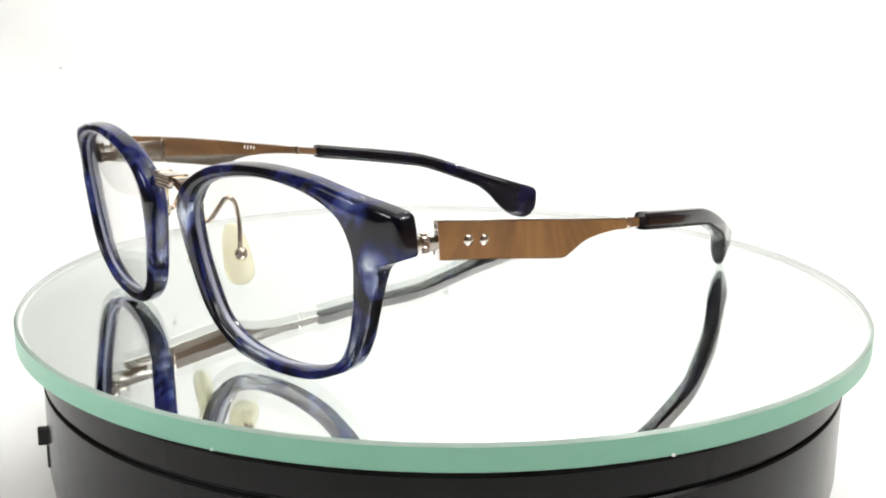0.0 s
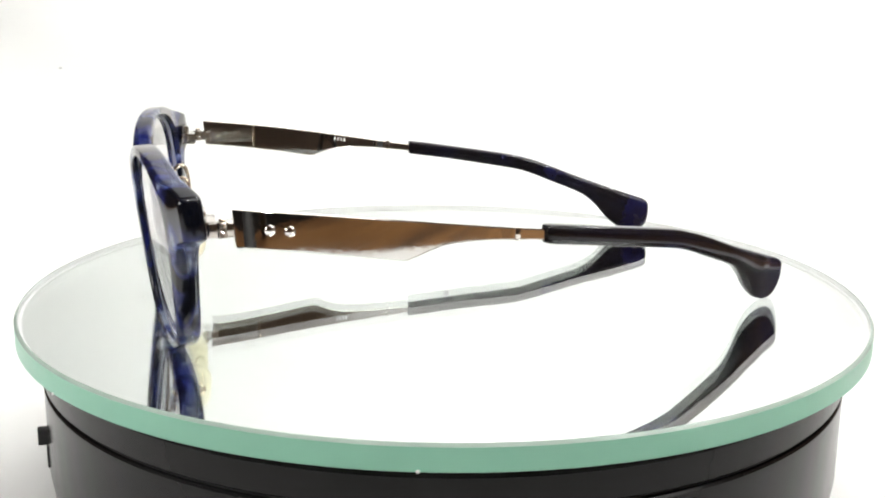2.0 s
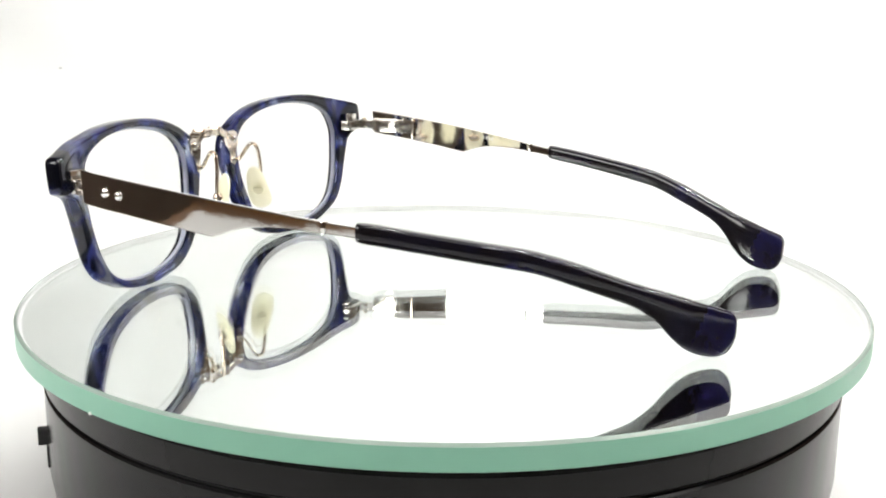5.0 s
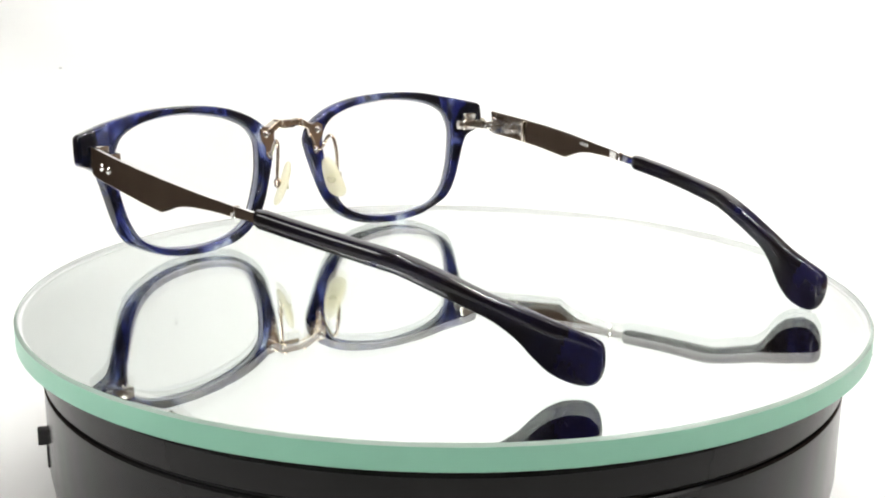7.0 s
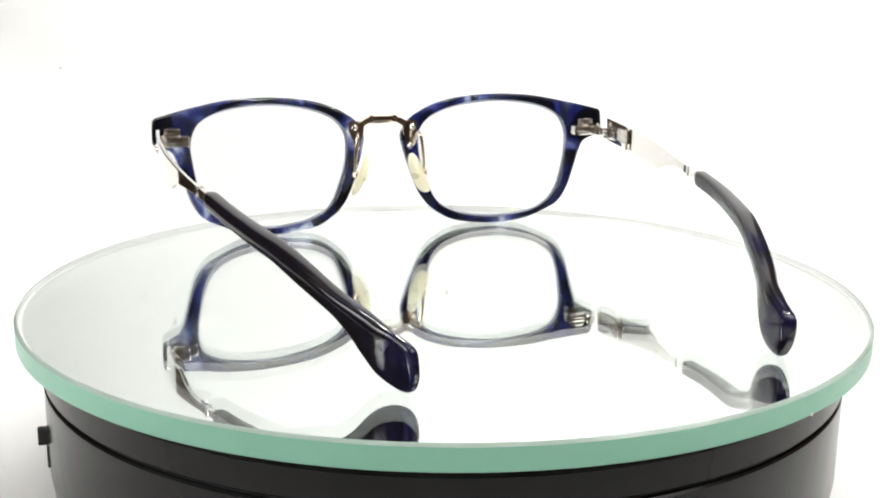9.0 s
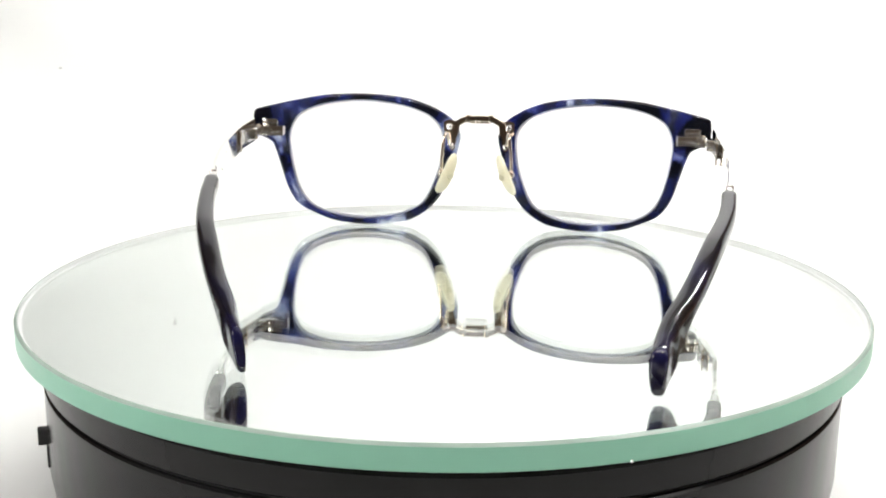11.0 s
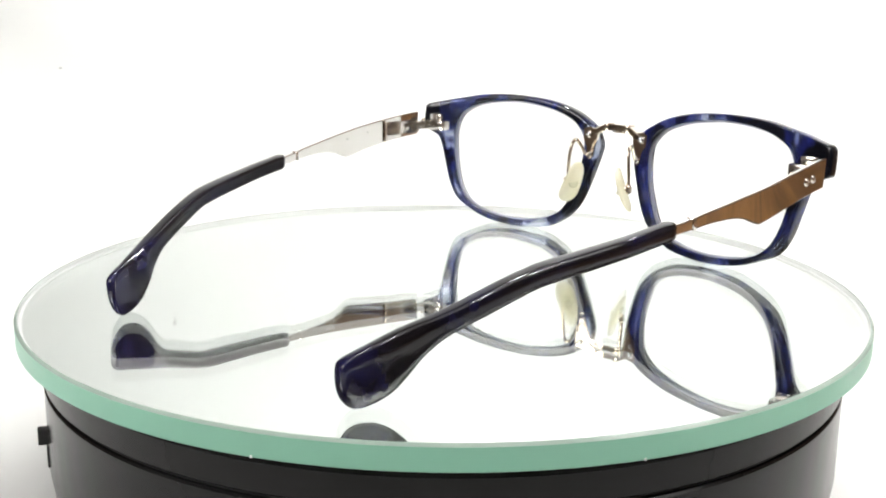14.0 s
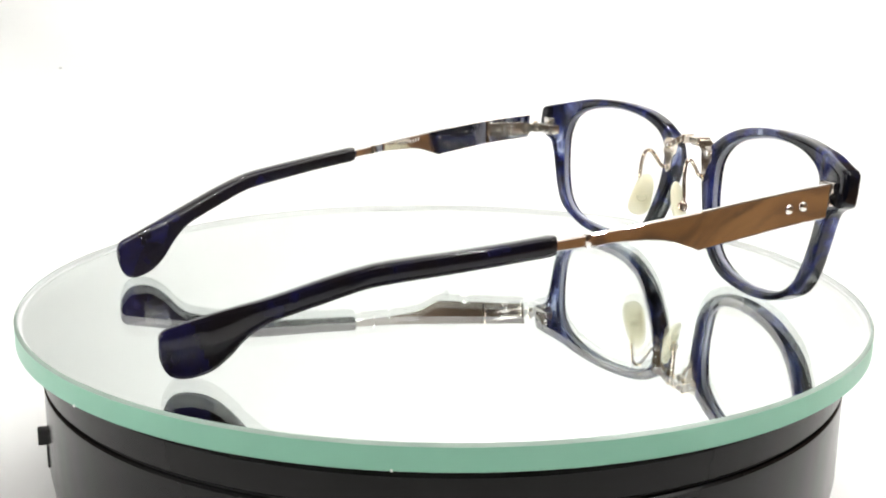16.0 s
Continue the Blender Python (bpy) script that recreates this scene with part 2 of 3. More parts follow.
reflector_card(0.205, 0.072, 0.268, 0.36, "upright white reflector card standing on the white paper")
reflector_card(-0.178, 0.116, -0.275, 0.35, "upright white reflector card standing on the white paper")
FLOOR_Z = TABLE_Z - 0.72
set_mesh("floor", block(-1.6, 1.2, -2.0, 1.1, FLOOR_Z - 0.1, FLOOR_Z, 0.0), DARK, "plain dark room floor", "floor")
set_mesh("wall_north", block(-1.6, 1.2, 1.0, 1.1, FLOOR_Z, 1.8, 0.0), PLASTER, "plain warm brown wall", "wall")
set_mesh("wall_south", block(-1.6, 1.2, -2.0, -1.9, FLOOR_Z, 1.8, 0.0), PLASTER, "plain warm brown wall", "wall")
# unseen dark strip, added so the polished temples reflect something dark
set_mesh("trim", block(-1.4, 0.9, -1.9, -1.88, FLOOR_Z, -0.29, 0.003), DARK, "dark strip added on the unseen wall to darken the temples' reflection", "wall trim")
set_mesh("wall_east", block(0.9, 1.0, -1.9, 1.0, FLOOR_Z, 1.8, 0.0), PLASTER, "plain warm brown wall", "wall")
set_mesh("wall_west", block(-1.5, -1.4, -1.9, 1.0, FLOOR_Z, 1.8, 0.0), PLASTER, "plain warm brown wall", "wall")
set_mesh("ceiling", block(-1.6, 1.2, -2.0, 1.1, 1.8, 1.9, 0.0), PLASTER, "plain brown ceiling", "ceiling")


# ---------------------------------------------------------------- turntable base
def turntable_base():
    base = empty_thing("turntable_base", "glossy black round motorised turntable base with a thin seam", "turntable")
    base.location = (0, 0, TABLE_Z + 0.0012)
    lift = -(TABLE_Z + 0.0012)
    R = 0.0974

    def turned(name, prof, mat, label=""):
        return part(name, solid_lathe([(r, z + lift) for r, z in prof]), mat, base, label)

    turned("lower_shell", [(0.0, TABLE_Z + 0.0012), (R - 0.008, TABLE_Z + 0.0012), (R - 0.0035, TABLE_Z + 0.0035), (R - 0.0008, TABLE_Z + 0.010),
                           (R, -0.036), (R, -0.0158), (R - 0.0004, -0.0154), (0.0, -0.0154)], BLACK)
    turned("seam", [(0.0, -0.0156), (R - 0.0011, -0.0156), (R - 0.0011, -0.0144), (0.0, -0.0144)], MATTE, "dark recessed seam")
    turned("upper_shell", [(0.0, -0.0146), (R - 0.0004, -0.0146), (R, -0.0142), (R, -0.0085), (R - 0.0012, -0.0072), (0.0, -0.0072)], BLACK)
    turned("platter", [(0.0, -0.0073), (0.088, -0.0073), (0.088, -0.0053), (0.0, -0.0053)], MATTE, "matt black platter under the glass")
    # the small switch on the shell's side
    d = Vector((-0.931, -0.365, 0.0))
    side = Vector((0.365, -0.931, 0.0))

    def knob(name, r0, r1, w, z0, z1, bevel):
        bm = block(r0, r1, -w, w, z0 + lift, z1 + lift, bevel)
        for v in bm.verts:
            v.co = d * v.co.x + side * v.co.y + Vector((0, 0, v.co.z))
        return part(name, bm, MATTE, base)

    knob("switch", R - 0.001, R + 0.0021, 0.0016, -0.0298, -0.0262, 0.0003)
    knob("switch_plate", R - 0.001, R + 0.0004, 0.0022, -0.0352, -0.0300, 0.0002)
    return base


turntable_base()


# ---------------------------------------------------------------- tripod
def tabletop_tripod():
    """The small stand under the camera, which shows only as dark legs in the polished temples."""
    stand = empty_thing("tripod", "small black tabletop tripod standing on the white paper", "tripod")
    foot = TABLE_Z + 0.002
    stand.location = (0.0, -0.335, foot)
    part("hub", solid_lathe([(0.0, 0.052), (0.012, 0.052), (0.014, 0.055), (0.014, 0.072), (0.010, 0.076), (0.0, 0.076)], 32), MATTE, stand)
    for x, y in ((0.045, -0.085), (-0.115, -0.075), (0.0, 0.075)):
        leg = tube([(0.1 * x, 0.1 * y, 0.060), (0.5 * x, 0.5 * y, 0.034), (x, y, 0.006)], 0.0055, 12, 14)
        part("leg", leg, MATTE, stand)
        part("rubber_foot", ball((x, y, 0.0052), 0.007, 0.007, 0.0052, 16, 10), MATTE, stand)
    return stand


tabletop_tripod()


# ---------------------------------------------------------------- mirror disc
def mirror_disc():
    disc = empty_thing("mirror_disc", "round thick glass mirror plate with a pale green ground edge", "mirror")
    RI, RO, T = 0.10218, 0.10265, 0.0051
    part("glass_plate", solid_lathe([(0.0, -T), (RI - 0.0004, -T), (RI - 0.0003, -0.0003), (RI - 0.0003, 0.0), (0.0, 0.0)], 256), GLASS, disc, "clear glass plate").visible_shadow = False
    part("mirror_coat", solid_lathe([(0.0, -T + 0.0001), (RI - 0.0012, -T + 0.0001), (RI - 0.0012, -T + 0.00025), (0.0, -T + 0.00025)], 192), MIRROR, disc, "silvered coat under the glass")
    part("ground_edge", lathe([(RI + 0.0001, -0.0007), (RO, -0.00052), (RO, -T + 0.0002), (RO - 0.0003, -T), (RI - 0.00025, -T)], 256), EDGE, disc, "pale green ground glass edge")
    # added ring whose pale colour stands in for light in the far edge
    part("lit_ring", lathe([(RI - 0.0004, -0.0006), (RI + 0.00005, -0.0006), (RI + 0.00005, -T + 0.0003), (RI - 0.0004, -T + 0.0003)], 256), LIT_RING, disc, "pale ring added inside the glass so the far edge looks lit")
    edge = bpy.data.objects["ground_edge"]
    part("chamfer", lathe([(RI - 0.00025, -0.0006), (RI - 0.00025, 0.0), (RI, 0.0), (RO, -0.00052), (RO - 0.0002, -0.0006)], 256), CHAMFER, disc, "darker polished chamfer round the glass")
    for deg, w in ((350.4, 0.0004), (305.0, 0.00025), (240.0, 0.0003), (160.0, 0.00025), (122.0, 0.0003)):
        a = radians(deg)
        bm = ball((RO * math.cos(a), RO * math.sin(a), -T + 0.00025), w, w, 0.0003, 10, 6)
        part("chip", bm, PRINT, edge)
    return disc


DISC = mirror_disc()


# ---------------------------------------------------------------- eyeglasses
# Sizes in millimetres: x to the wearer's left, y to the back, z up from the glass.
PLACE = Matrix.Translation((0.005464, -0.061120, 0.0)) @ Matrix.Rotation(radians(7.102), 4, "Z") @ Matrix.Scale(0.001, 4)

OUTER = [(5.9, 29.0), (8.2, 33.2), (13.0, 36.5), (20.0, 39.2), (28.0, 40.6), (38.0, 41.1), (48.0, 40.6), (56.0, 39.2), (62.0, 38.0), (67.4, 36.8), (69.1, 36.2),
         (69.7, 34.8), (69.8, 30.0), (69.2, 28.6), (67.0, 27.8), (64.3, 26.2), (62.8, 23.0), (61.2, 17.8), (59.0, 11.3), (55.8, 6.6), (50.5, 3.7), (44.5, 1.4), (37.0, 0.35),
         (30.0, 0.35), (22.0, 1.5), (16.5, 4.4), (12.8, 8.0), (10.3, 12.5), (7.7, 20.0), (6.2, 25.5)]
INNER = [(11.1, 27.0), (11.9, 30.6), (15.0, 34.2), (22.5, 37.3), (33.0, 39.0), (42.0, 38.9), (50.0, 37.5), (55.5, 35.0), (57.9, 32.0), (59.0, 28.0), (58.7, 23.5), (57.8, 18.0), (55.8, 11.5),
         (52.5, 6.9), (47.0, 4.0), (39.0, 2.5), (32.0, 2.4), (25.0, 3.4), (19.3, 5.7), (16.0, 8.8), (13.5, 14.5), (11.8, 20.0)]
MID = (36.0, 21.0)


def back_of_front(x, z):
    """Depth of the front's back face: it wraps round the face and leans back at its foot."""
    return -10.0 + 8.6 * (abs(x) / 69.0) ** 1.5 - 0.105 * (z - 35.0)


def polar(points):
    """The outline's reach from its middle, as a function of the angle."""
    dense = spline([(a, b, 0) for a, b in points + points[:3]], 900)
    ang = np.array([math.atan2(q.y - MID[1], q.x - MID[0]) for q in dense])
    rad = np.array([math.hypot(q.y - MID[1], q.x - MID[0]) for q in dense])
    order = np.argsort(ang)
    ang, rad = ang[order], rad[order]
    ang = np.concatenate([ang - 2 * math.pi, ang, ang + 2 * math.pi])
    rad = np.concatenate([rad, rad, rad])
    return lambda a: float(np.interp(a, ang, rad))


OUT_R, IN_R = polar(OUTER), polar(INNER)
ANGLES = [radians(a) for a in (list(np.arange(-180, -2, 2.2)) + list(np.arange(-2, 34, 0.5)) + list(np.arange(34, 179, 2.2)))]


def placed(name, bm, mat, parent, label=""):
    bm.transform(PLACE)
    return part(name, bm, mat, parent, label)


def rim_mesh(side):
    bm = bmesh.new()
    rings = []
    for a in ANGLES:
        ro, ri = OUT_R(a), IN_R(a)
        ca, sa = math.cos(a), math.sin(a)
        ring = []
        span = ro - ri
        ko, ki = min(1.15, 0.45 * span), min(0.55, 0.3 * span)
        quarter = [math.pi / 2 * k / 5 for k in range(6)]
        dome = min(0.3, 0.06 * span)
        ring_at = [(ro - ko + ko * math.sin(q), -4.4 + ko - ko * math.cos(q)) for q in quarter]
        ring_at += [(ro, -2.2)]
        ring_at += [(ro - ko + ko * math.cos(q), -ko + ko * math.sin(q)) for q in quarter]
        ring_at += [(ri + ki + (span - ko - ki) * f, 0.0) for f in (0.75, 0.5, 0.25)]
        ring_at += [(ri + ki - ki * math.sin(q), -ki + ki * math.cos(q)) for q in quarter]
        ring_at += [(ri, -2.2)]
        ring_at += [(ri + ki - ki * math.cos(q), -4.4 + ki - ki * math.sin(q)) for q in quarter]
        ring_at += [(ri + ki + (span - ko - ki) * f, -4.4 - dome * (1 - (2 * f - 1) ** 2)) for f in (0.25, 0.5, 0.75)]
        for r, depth in ring_at:
            x, z = MID[0] + r * ca, MID[1] + r * sa
            lug = min(max((x - 57.5) / 11.0, 0.0), 1.0)
            lug = lug * lug * (3.0 - 2.0 * lug)
            wrap = 0.187 * (abs(x) / 69.0) ** 0.5 * (1.0 - 1.1 * lug)
            ring.append(bm.verts.new((side * (x - depth * wrap), back_of_front(x, z) + depth + 1.35 * lug, z + depth * 0.1)))
        rings.append(ring)
    n = len(rings[0])
    for a, b in zip(rings, rings[1:] + rings[:1]):
        for i in range(n):
            bm.faces.new((a[i], a[(i + 1) % n], b[(i + 1) % n], b[i]))
    return bm


def lens_mesh(side):
    bm = bmesh.new()
    steps = (0.0, 0.35, 0.7, 0.95, 1.0)
    faces = []
    for depth in (-2.9, -1.6):
        mid = None
        rings = []
        for s in steps:
            if s == 0.0:
                mid = bm.verts.new((side * MID[0], back_of_front(*MID) + depth - 0.8, MID[1]))
                continue
            ring = []
            for a in ANGLES[::2]:
                r = (IN_R(a) - 0.2) * s
                x, z = MID[0] + r * math.cos(a), MID[1] + r * math.sin(a)
                wrap = 0.187 * (abs(x) / 69.0) ** 0.5
                ring.append(bm.verts.new((side * (x - depth * wrap), back_of_front(x, z) + depth - 0.8 * (1 - s * s), z + depth * 0.1)))
            rings.append(ring)
        m = len(rings[0])
        for i in range(m):
            bm.faces.new((mid, rings[0][i], rings[0][(i + 1) % m]))
        for p, q in zip(rings, rings[1:]):
            for i in range(m):
                bm.faces.new((p[i], p[(i + 1) % m], q[(i + 1) % m], q[i]))
        faces.append(rings[-1])
    p, q = faces
    for i in range(len(p)):
        bm.faces.new((p[i], p[(i + 1) % len(p)], q[(i + 1) % len(p)], q[i]))
    return bm


def lens_edge_mesh(side):
    """The frosted bevel of a lens, where it meets the rim's groove."""
    bm = bmesh.new()
    rings = []
    for a in ANGLES[::2]:
        ri = IN_R(a)
        ring = []
        for r, depth in ((ri - 0.42, -2.9), (ri + 0.2, -3.1), (ri + 0.2, -1.3), (ri - 0.42, -1.5)):
            x, z = MID[0] + r * math.cos(a), MID[1] + r * math.sin(a)
            wrap = 0.187 * (abs(x) / 69.0) ** 0.5
            ring.append(bm.verts.new((side * (x - depth * wrap), back_of_front(x, z) + depth, z + depth * 0.1)))
        rings.append(ring)
    for a, b in zip(rings, rings[1:] + rings[:1]):
        for i in range(4):
            bm.faces.new((a[i], a[(i + 1) % 4], b[(i + 1) % 4], b[i]))
    return bm


def curve_of(pairs):
    ys, vs = [p[0] for p in pairs], [p[1] for p in pairs]
    line = spline([(a, b, 0) for a, b in pairs], 400)
    ly, lv = [q.x for q in line], [q.y for q in line]
    return lambda y: float(np.interp(y, ly, lv))


PATH = {1: curve_of([(4.0, 68.1), (13.5, 68.7), (25.0, 68.4), (36.6, 67.2), (52.0, 64.4), (67.5, 60.4), (80.0, 57.4), (97.0, 52.2), (110.0, 46.8), (119.5, 42.2), (126.5, 38.2), (134.0, 34.4), (140.0, 31.4)]),
        -1: curve_of([(3.0, 69.9), (12.0, 70.0), (25.0, 70.4), (36.3, 70.3), (45.5, 69.3), (52.0, 68.6), (67.0, 66.5), (82.0, 64.2), (98.0, 60.0), (111.0, 55.8), (120.0, 52.3), (127.5, 48.9), (135.5, 46.9), (141.0, 45.8)])}
PLATE_TOP = curve_of([(5.0, 34.1), (16.0, 33.0), (27.0, 31.7), (38.0, 30.2), (51.0, 28.3), (60.0, 27.0), (69.0, 25.8)])
SLEEVE_TOP = curve_of([(67.0, 27.1), (81.0, 25.3), (98.0, 23.0), (104.0, 21.6), (110.6, 19.4), (119.5, 16.0), (131.4, 12.0), (135.2, 10.8), (137.6, 10.0), (138.6, 9.3), (139.1, 8.4)])
SLEEVE_FOOT = curve_of([(67.0, 23.0), (81.0, 21.2), (98.6, 18.6), (103.6, 17.4), (109.4, 15.2), (115.6, 12.8), (119.9, 10.8), (123.4, 7.8), (125.7, 4.9), (128.2, 2.4), (130.2, 1.1), (132.4, 0.3), (135.0, 0.0), (137.0, 0.55), (138.3, 2.1), (139.1, 4.5)])


def plate_foot(y):
    """Lower edge of a temple plate: it drops to a corner, then sweeps up to a thin rod."""
    pts = ((5.0, 26.9), (16.0, 25.8), (27.0, 24.2), (36.8, 22.6), (37.4, 22.6), (39.7, 23.4), (42.2, 24.3), (44.8, 24.9), (48.6, 25.2), (54.0, 25.1), (60.0, 24.6), (69.0, 23.7))
    return float(np.interp(y, [p[0] for p in pts], [p[1] for p in pts]))


def plate_mesh(side):
    ys = sorted(set([5.0, 5.3] + list(np.arange(6.0, 36.5, 1.6)) + list(np.arange(36.6, 50.0, 0.45)) + list(np.arange(50.0, 68.6, 1.5))))
    loops = []
    for y in ys:
        t = 0.58 if y < 58 else 0.75
        x, zt, zb = PATH[side](y), PLATE_TOP(y), plate_foot(y)
        b = 0.24
        loops.append([(side * (x + u), y + (0.5 if v < 0.5 and y < 6 else 0.0), zb + (zt - zb) * v + w) for u, v, w in
                      ((-t + b, 0, 0), (t - b, 0, 0), (t, 0, b), (t, 1, -b), (t - b, 1, 0), (-t + b, 1, 0), (-t, 1, -b), (-t, 0, b))])
    return loops_mesh(loops)


def sleeve_mesh(side):
    ys = sorted(set(list(np.arange(67.0, 68.2, 0.3)) + list(np.arange(68.2, 117.0, 2.2)) + list(np.arange(117.0, 138.2, 0.7)) + [138.4, 138.7, 138.9, 139.1]))
    loops = []
    for y in ys:
        zt, zb = SLEEVE_TOP(y), SLEEVE_FOOT(y)
        w = 1.85 + 0.4 * min(max((y - 75.0) / 30.0, 0.0), 1.0)
        pinch = min(1.0, 0.82 + (y - 67.0) * 0.18) if y < 68.0 else min(1.0, math.sqrt(max(0.3, (139.5 - y) / 0.9)))
        w *= pinch
        zm, h = (zt + zb) / 2, (zt - zb) / 2 * (0.5 + 0.5 * pinch if y < 68 else 1.0)
        slope = (PATH[side](y + 0.5) - PATH[side](y - 0.5))
        lean = Vector((1.0, -slope * side * side, 0.0)).normalized()
        x = PATH[side](y)
        short = 0.07 * max(y - 125.0, 0.0) if side > 0 else 0.0
        ring = []
        for k in range(32):
            a = 2 * math.pi * k / 32
            c, s = math.cos(a), math.sin(a)
            e = 0.60
            u, v = math.copysign(abs(c) ** e, c), math.copysign(abs(s) ** e, s)
            if u > 0:
                u *= 1.0 - 0.26 * min(max((y - 131.0 + 0.25 * (12.0 - zm - h * v)) / 3.2, 0.0), 1.0)
            if u < 0 and side > 0:
                u *= 1.0 - 0.5 * min(max((y - 126.0) / 7.0, 0.0), 1.0)
            thin = min(max((y - 131.0) / 8.0, 0.0), 1.0) * min(max((9.0 - zm - h * v) / 9.0, 0.0), 1.0)
            u *= 1.0 - 0.35 * thin
            toe = (0.12 if side > 0 else 0.03) * (SLEEVE_TOP(y) - 2.0 - (zm + h * v)) * min(max((y - 106.0) / 12.0, 0.0), 1.0)
            ring.append((side * (x - toe + w * u * lean.x), y - short + w * u * lean.y * 0.6, zm + h * v))
        loops.append(ring)
    return loops_mesh(loops)


def temple(side, glasses):
    plate = placed("temple", plate_mesh(side), METAL, glasses, "polished steel temple plate with a stepped lower edge")
    for y in (11.6, 15.2):
        zr = PLATE_TOP(y) - 3.55 - (0.0 if side > 0 else 0.1)
        xr = PATH[side](y)
        placed("rivet", ball((side * (xr + 0.5), y, zr), 0.55, 1.05, 1.05, 16, 10), METAL, plate, "domed steel rivet")
    placed("collar", block(side * (PATH[side](60.5) - 0.95) if side > 0 else -(PATH[side](60.5) + 0.95), side * (PATH[side](60.5) + 0.95) if side > 0 else -(PATH[side](60.5) - 0.95),
                           59.9, 61.1, 24.4, 27.1, 0.25), METAL, plate, "bright narrow collar")
    sleeve = placed("temple_sleeve", sleeve_mesh(side), SLEEVE, plate, "glossy near-black acetate temple sleeve with a deep blue end")
    sleeve.data.materials.append(TIP)
    back = PLACE.inverted()
    for poly in sleeve.data.polygons:
        c = back @ poly.center
        if c.y > 132.6 - 0.35 * (10.0 - c.z):
            poly.material_index = 1
    # inner hinge plate with its slots
    xi = PATH[side](12.0) - 0.5
    a, b = sorted((side * (xi - 0.55), side * (xi + 0.1)))
    placed("hinge_plate", block(a, b, 6.0, 19.4, 27.4, 31.6, 0.15), SATIN, plate)
    a, b = sorted((side * (xi - 0.72), side * (xi - 0.5)))
    for k in range(4):
        z = 28.1 + k * 0.75
        placed("spring_slot", block(a, b, 10.5, 15.2, z, z + 0.35, 0.05), METAL, plate)
    a, b = sorted((side * (xi - 0.75), side * (xi - 0.3)))
    placed("stop_bar", block(a, b, 19.3, 20.1, 25.6, 32.2, 0.12), GOLD, plate)
    for k in range(3):
        placed("knuckle", cylinder((side * (xi - 0.9), 6.2, 28.2 + k * 1.15), (0, 0, 1), 0.85, 0.95, 14, 0.12), SATIN, plate)
    # size marks on the inner face
    for y, w in ((22.5, 2.2), (27.0, 3.0), (33.0, 1.2), (36.5, 2.0)):
        z = PLATE_TOP(y) - 2.4
        xm = PATH[side](y + w / 2) - 0.5
        a, b = sorted((side * (xm - 0.012), side * (xm + 0.15)))
        placed("mark", block(a, b, y, y + w, z - 0.25, z + 0.25, 0.0), ETCH, plate)
    for k in range(4):
        y = 44.2 + k * 0.95
        z = 27.8 - k * 0.13
        xm = PATH[side](y) - 0.56
        a, b = sorted((side * (xm - 0.06), side * (xm + 0.15)))
        placed("mark", block(a, b, y, y + 0.7, z - 0.5, z + 0.5, 0.0), PRINT, plate, "small white printed figures")
    return plate


def front_hinge(side, glasses):
    def box(name, x0, x1, *rest):
        a, b = sorted((side * x0, side * x1))
        return placed(name, block(a, b, *rest), SATIN, hinge)

    a, b = sorted((side * 59.6, side * 67.0))
    hinge = placed("hinge", block(a, b, -1.6, 2.4, 28.3, 31.4, 0.45), SATIN, glasses, "polished steel hinge block behind the end piece")
    a, b = sorted((side * 61.8, side * 66.6))
    placed("hinge_base", block(a, b, -1.6, 0.6, 31.2, 33.4, 0.5), SATIN, hinge)
    box("hinge_arm", 66.4, 67.7, 0.6, 6.2, 28.5, 31.2, 0.45)
    for z in (28.6, 30.3):
        placed("knuckle", cylinder((side * 67.0, 3.3, z + 0.5), (0, 0, 1), 1.15, 1.2, 16, 0.15), SATIN, hinge)
    placed("screw", cylinder((side * 67.0, 3.3, 31.7), (0, 0, 1), 0.7, 0.5, 14, 0.12), GOLD, hinge)
    return hinge


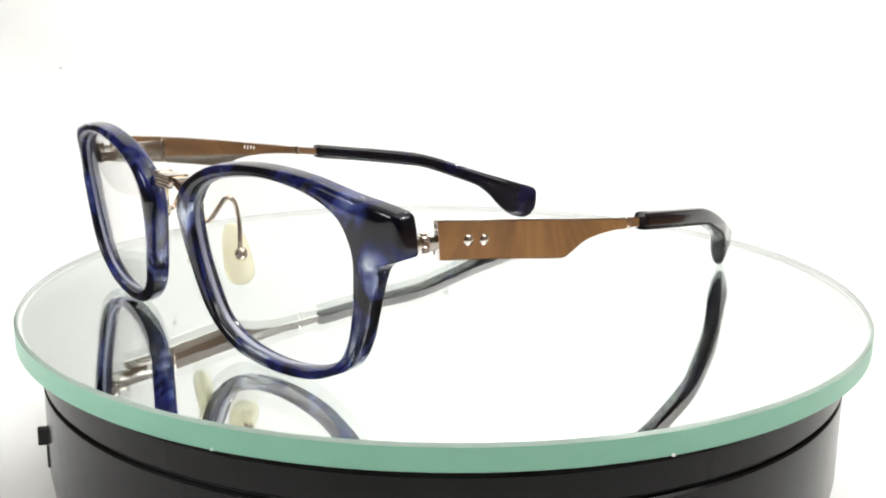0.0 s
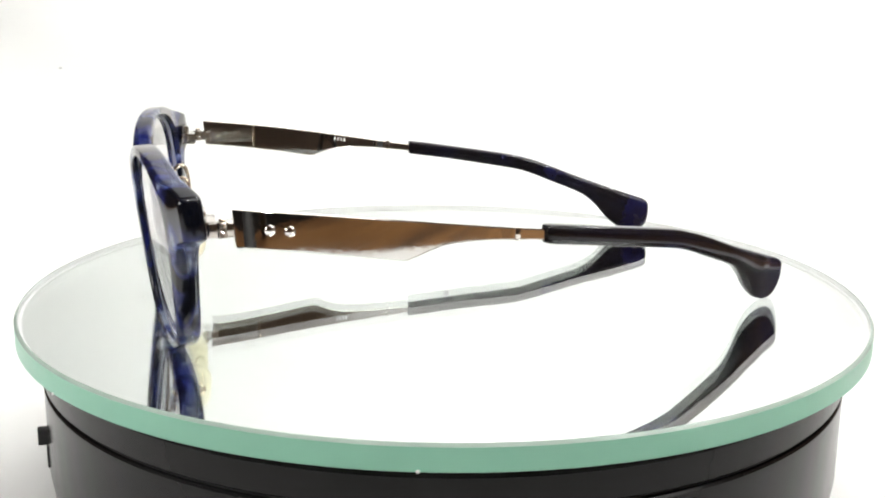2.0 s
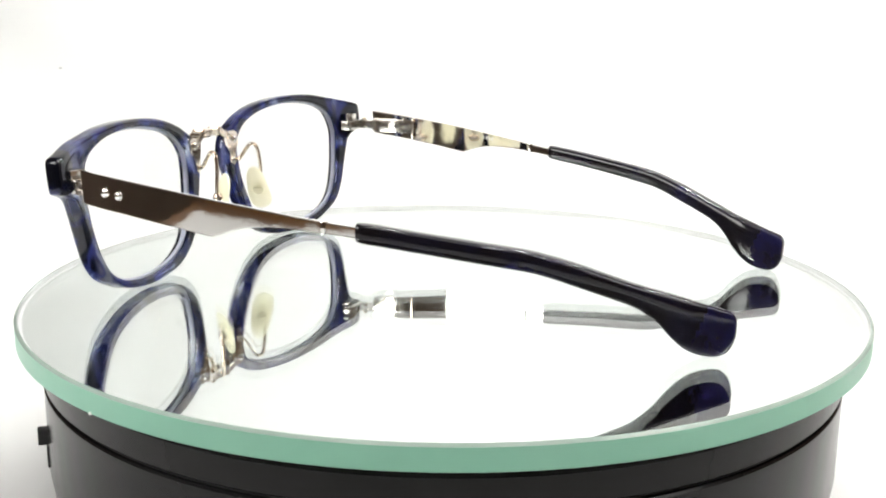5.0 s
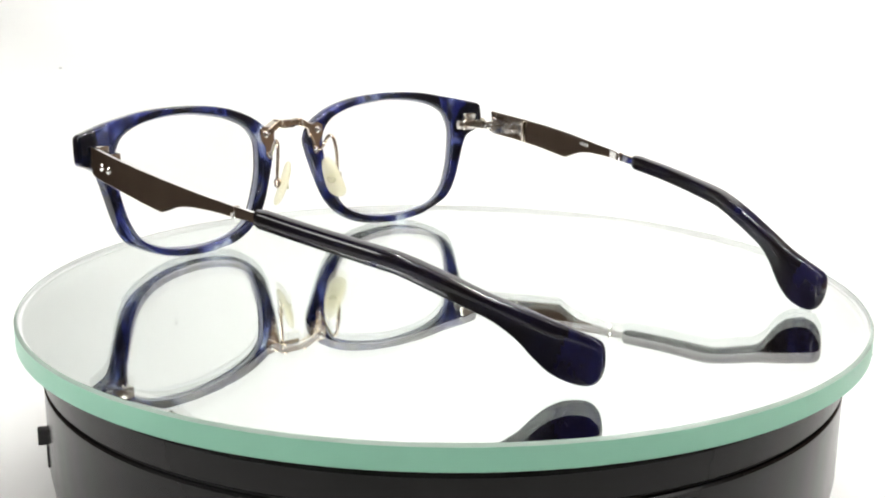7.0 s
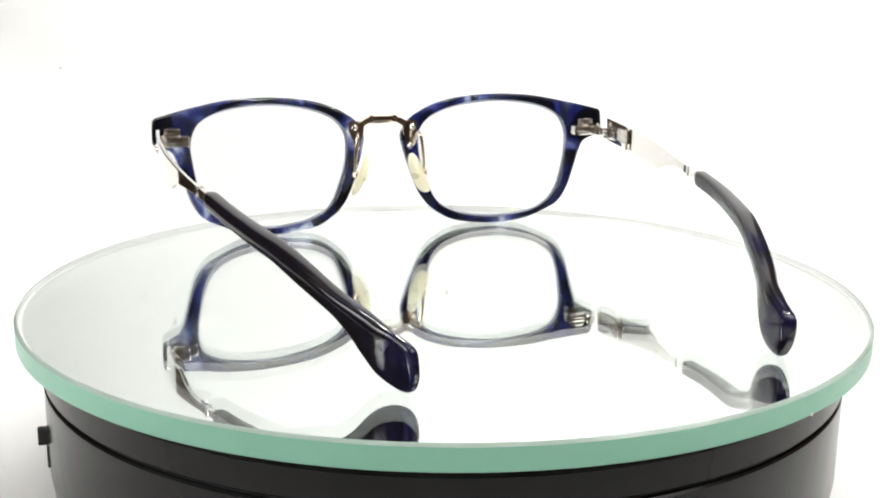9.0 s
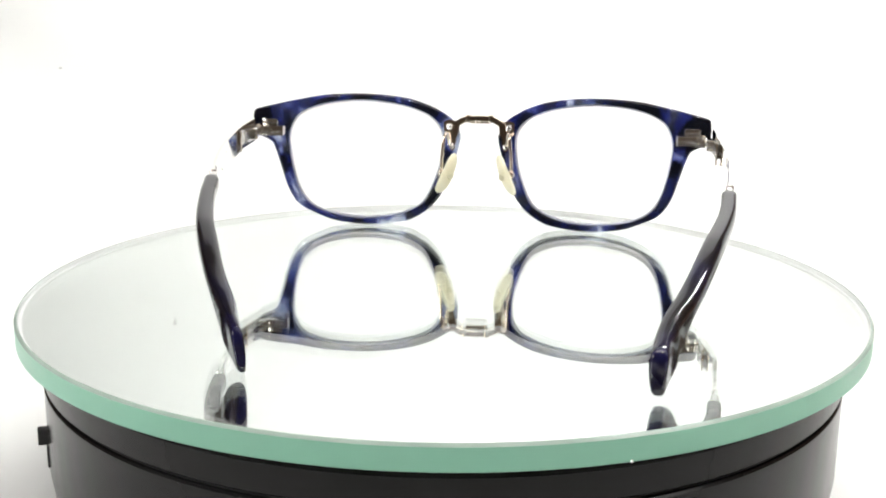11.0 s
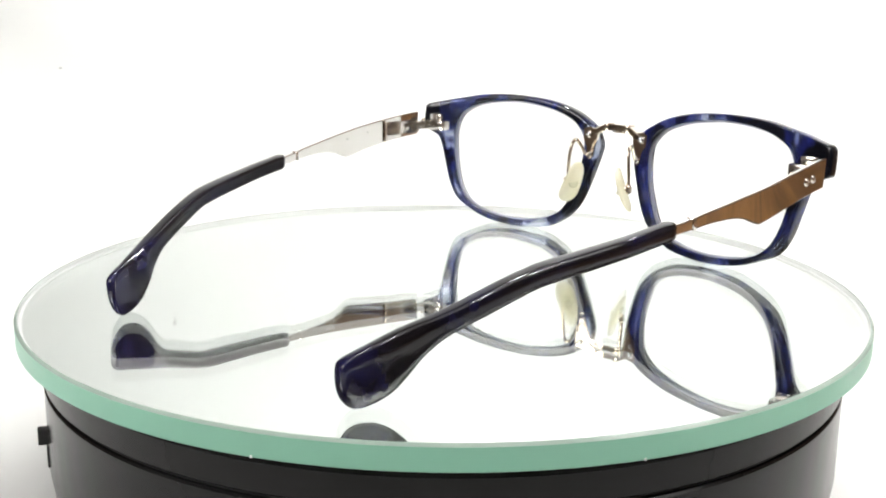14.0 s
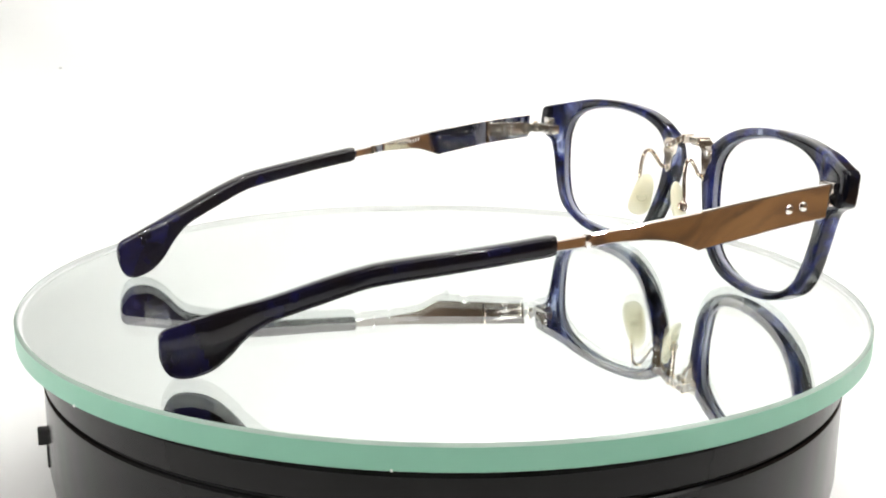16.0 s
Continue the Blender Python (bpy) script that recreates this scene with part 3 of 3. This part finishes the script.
def bridge(glasses):
    arch = spline([(-8.0, -10.3, 31.6), (-6.0, -10.5, 32.7), (-4.0, -10.8, 33.6), (0.0, -11.0, 33.8), (4.0, -10.8, 33.6), (6.0, -10.5, 32.7), (8.0, -10.3, 31.6)], 31)
    loops = []
    for i, q in enumerate(arch):
        d = (arch[min(i + 1, 30)] - arch[max(i - 1, 0)]).normalized()
        up = Vector((-d.z, 0, d.x))
        loops.append([q + up * v + Vector((0, u, 0)) for u, v in ((-1.7, -0.95), (-1.9, -0.75), (-1.9, 0.75), (-1.7, 0.95), (1.4, 0.95), (1.6, 0.75), (1.6, -0.75), (1.4, -0.95))])
    bar = placed("bridge", loops_mesh(loops), GOLD, glasses, "pale gold arched metal bridge with fine ribs")
    for s in (-1, 1):
        a, b = sorted((s * 2.9, s * 4.3))
        placed("bridge_joint", block(a, b, -12.9, -9.0, 32.6, 34.9, 0.3), GOLD, bar)
    placed("bridge_face", block(-3.5, 3.5, -13.1, -12.2, 31.9, 34.7, 0.3), GOLD, bar)
    for k in range(4):
        z = 34.35 - 0.7 * k
        placed("rib", tube([(-3.4, -13.0, z - 0.08), (0, -13.15, z), (3.4, -13.0, z - 0.08)], 0.3, 10, 10), GOLD, bar)
    for s in (-1, 1):
        # clamp plate on the back of the rim with its two studs
        bm = bmesh.new()
        outline = [(11.0, 32.6), (10.9, 29.6), (9.6, 27.6), (9.3, 24.6), (8.3, 23.8), (7.4, 24.6), (7.2, 27.6), (6.4, 29.6), (6.1, 31.6), (7.4, 33.0), (9.6, 33.4)]
        fr = [bm.verts.new((s * x, back_of_front(x, z) - 0.3, z)) for x, z in outline]
        bk = [bm.verts.new((s * x, back_of_front(x, z) + 0.55, z)) for x, z in outline]
        bm.faces.new(fr)
        bm.faces.new(bk[::-1])
        for i in range(len(fr)):
            j = (i + 1) % len(fr)
            bm.faces.new((fr[i], fr[j], bk[j], bk[i]))
        clamp = placed("clamp", bm, GOLD, bar)
        placed("bolt", ball((s * 9.2, back_of_front(9.2, 31.2) + 0.75, 31.2), 1.05, 0.75, 1.05, 16, 10), METAL, bar, "round domed bolt")
        placed("bolt", ball((s * 8.3, back_of_front(8.3, 25.4) + 0.7, 25.3), 0.8, 0.6, 0.9, 14, 8), METAL, bar, "round domed bolt")
    return bar


def nose_pad(side, glasses):
    y0 = -1.0
    ball_at = Vector((side * 10.7, y0 + 0.3, 18.0))
    pad = bmesh.new()
    bmesh.ops.create_uvsphere(pad, u_segments=24, v_segments=16, radius=1.0)
    for v in pad.verts:
        x, y, z = v.co
        full = math.sqrt(max(0.0, 1.0 - abs(z) ** 3.6)) / math.sqrt(max(1e-6, 1.0 - z * z)) if abs(z) < 0.999 else 1.0
        wide = (2.9 + 0.6 * (-z)) * full
        v.co = Vector((x * 1.2 * full + 0.5 * z * z, y * wide, z * 6.7))
    lean = Matrix.Rotation(radians(22 * side * -1), 4, "Y") @ Matrix.Rotation(radians(27 * -side), 4, "Z")
    for v in pad.verts:
        q = Vector((side * v.co.x, v.co.y, v.co.z))
        v.co = lean @ q + Vector((side * 8.8, y0 + 0.3, 17.6))
    pad_ob = placed("nose_pad", pad, PAD, glasses, "ivory translucent silicone nose pad")
    placed("pad_stud", ball(ball_at, 1.1, 1.5, 1.5, 18, 12), GOLD, pad_ob, "round pale gold pad stud")
    placed("pad_disc", cylinder((side * 8.0, y0 + 0.9, 17.5), (-0.81 * side, 0.59, 0.2), 1.45, 0.7, 18, 0.15), CORE, pad_ob, "dull disc showing in the pad")
    arm = [(side * 8.4, -8.2, 25.4), (side * 8.8, -6.6, 25.6), (side * 9.2, -4.9, 28.0), (side * 9.5, -3.2, 29.9), (side * 9.9, -1.6, 29.2), (side * 10.4, -0.9, 25.5), (side * 10.7, -0.9, 21.5), (side * 10.7, -1.0, 18.2)]
    placed("pad_arm", tube(arm, 0.5, 40, 10), GOLD, pad_ob, "thin bent metal pad arm")
    return pad_ob


def eyeglasses():
    g = empty_thing("eyeglasses", "open eyeglasses with mottled blue acetate rims and polished steel temples", "eyeglasses")
    for side in (1, -1):
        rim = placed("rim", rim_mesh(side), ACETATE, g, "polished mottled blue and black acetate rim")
        lens = placed("lens", lens_mesh(side), LENS, rim, "clear demo lens")
        lens.visible_shadow = False
        placed("lens_edge", lens_edge_mesh(side), LENS_EDGE, rim, "pale frosted lens edge")
        front_hinge(side, g)
        temple(side, g)
        nose_pad(side, g)
    bridge(g)
    return g


GLASSES = eyeglasses()


# ---------------------------------------------------------------- what turns
def motions():
    """The mirror plate and the eyeglasses on it turn together."""
    times = [0.25 * i for i in range(65)]
    for thing in (DISC, GLASSES):
        walk(thing, [(t, pose(0, 0, 0, 0, 0, turn_at(t))) for t in times])


motions()
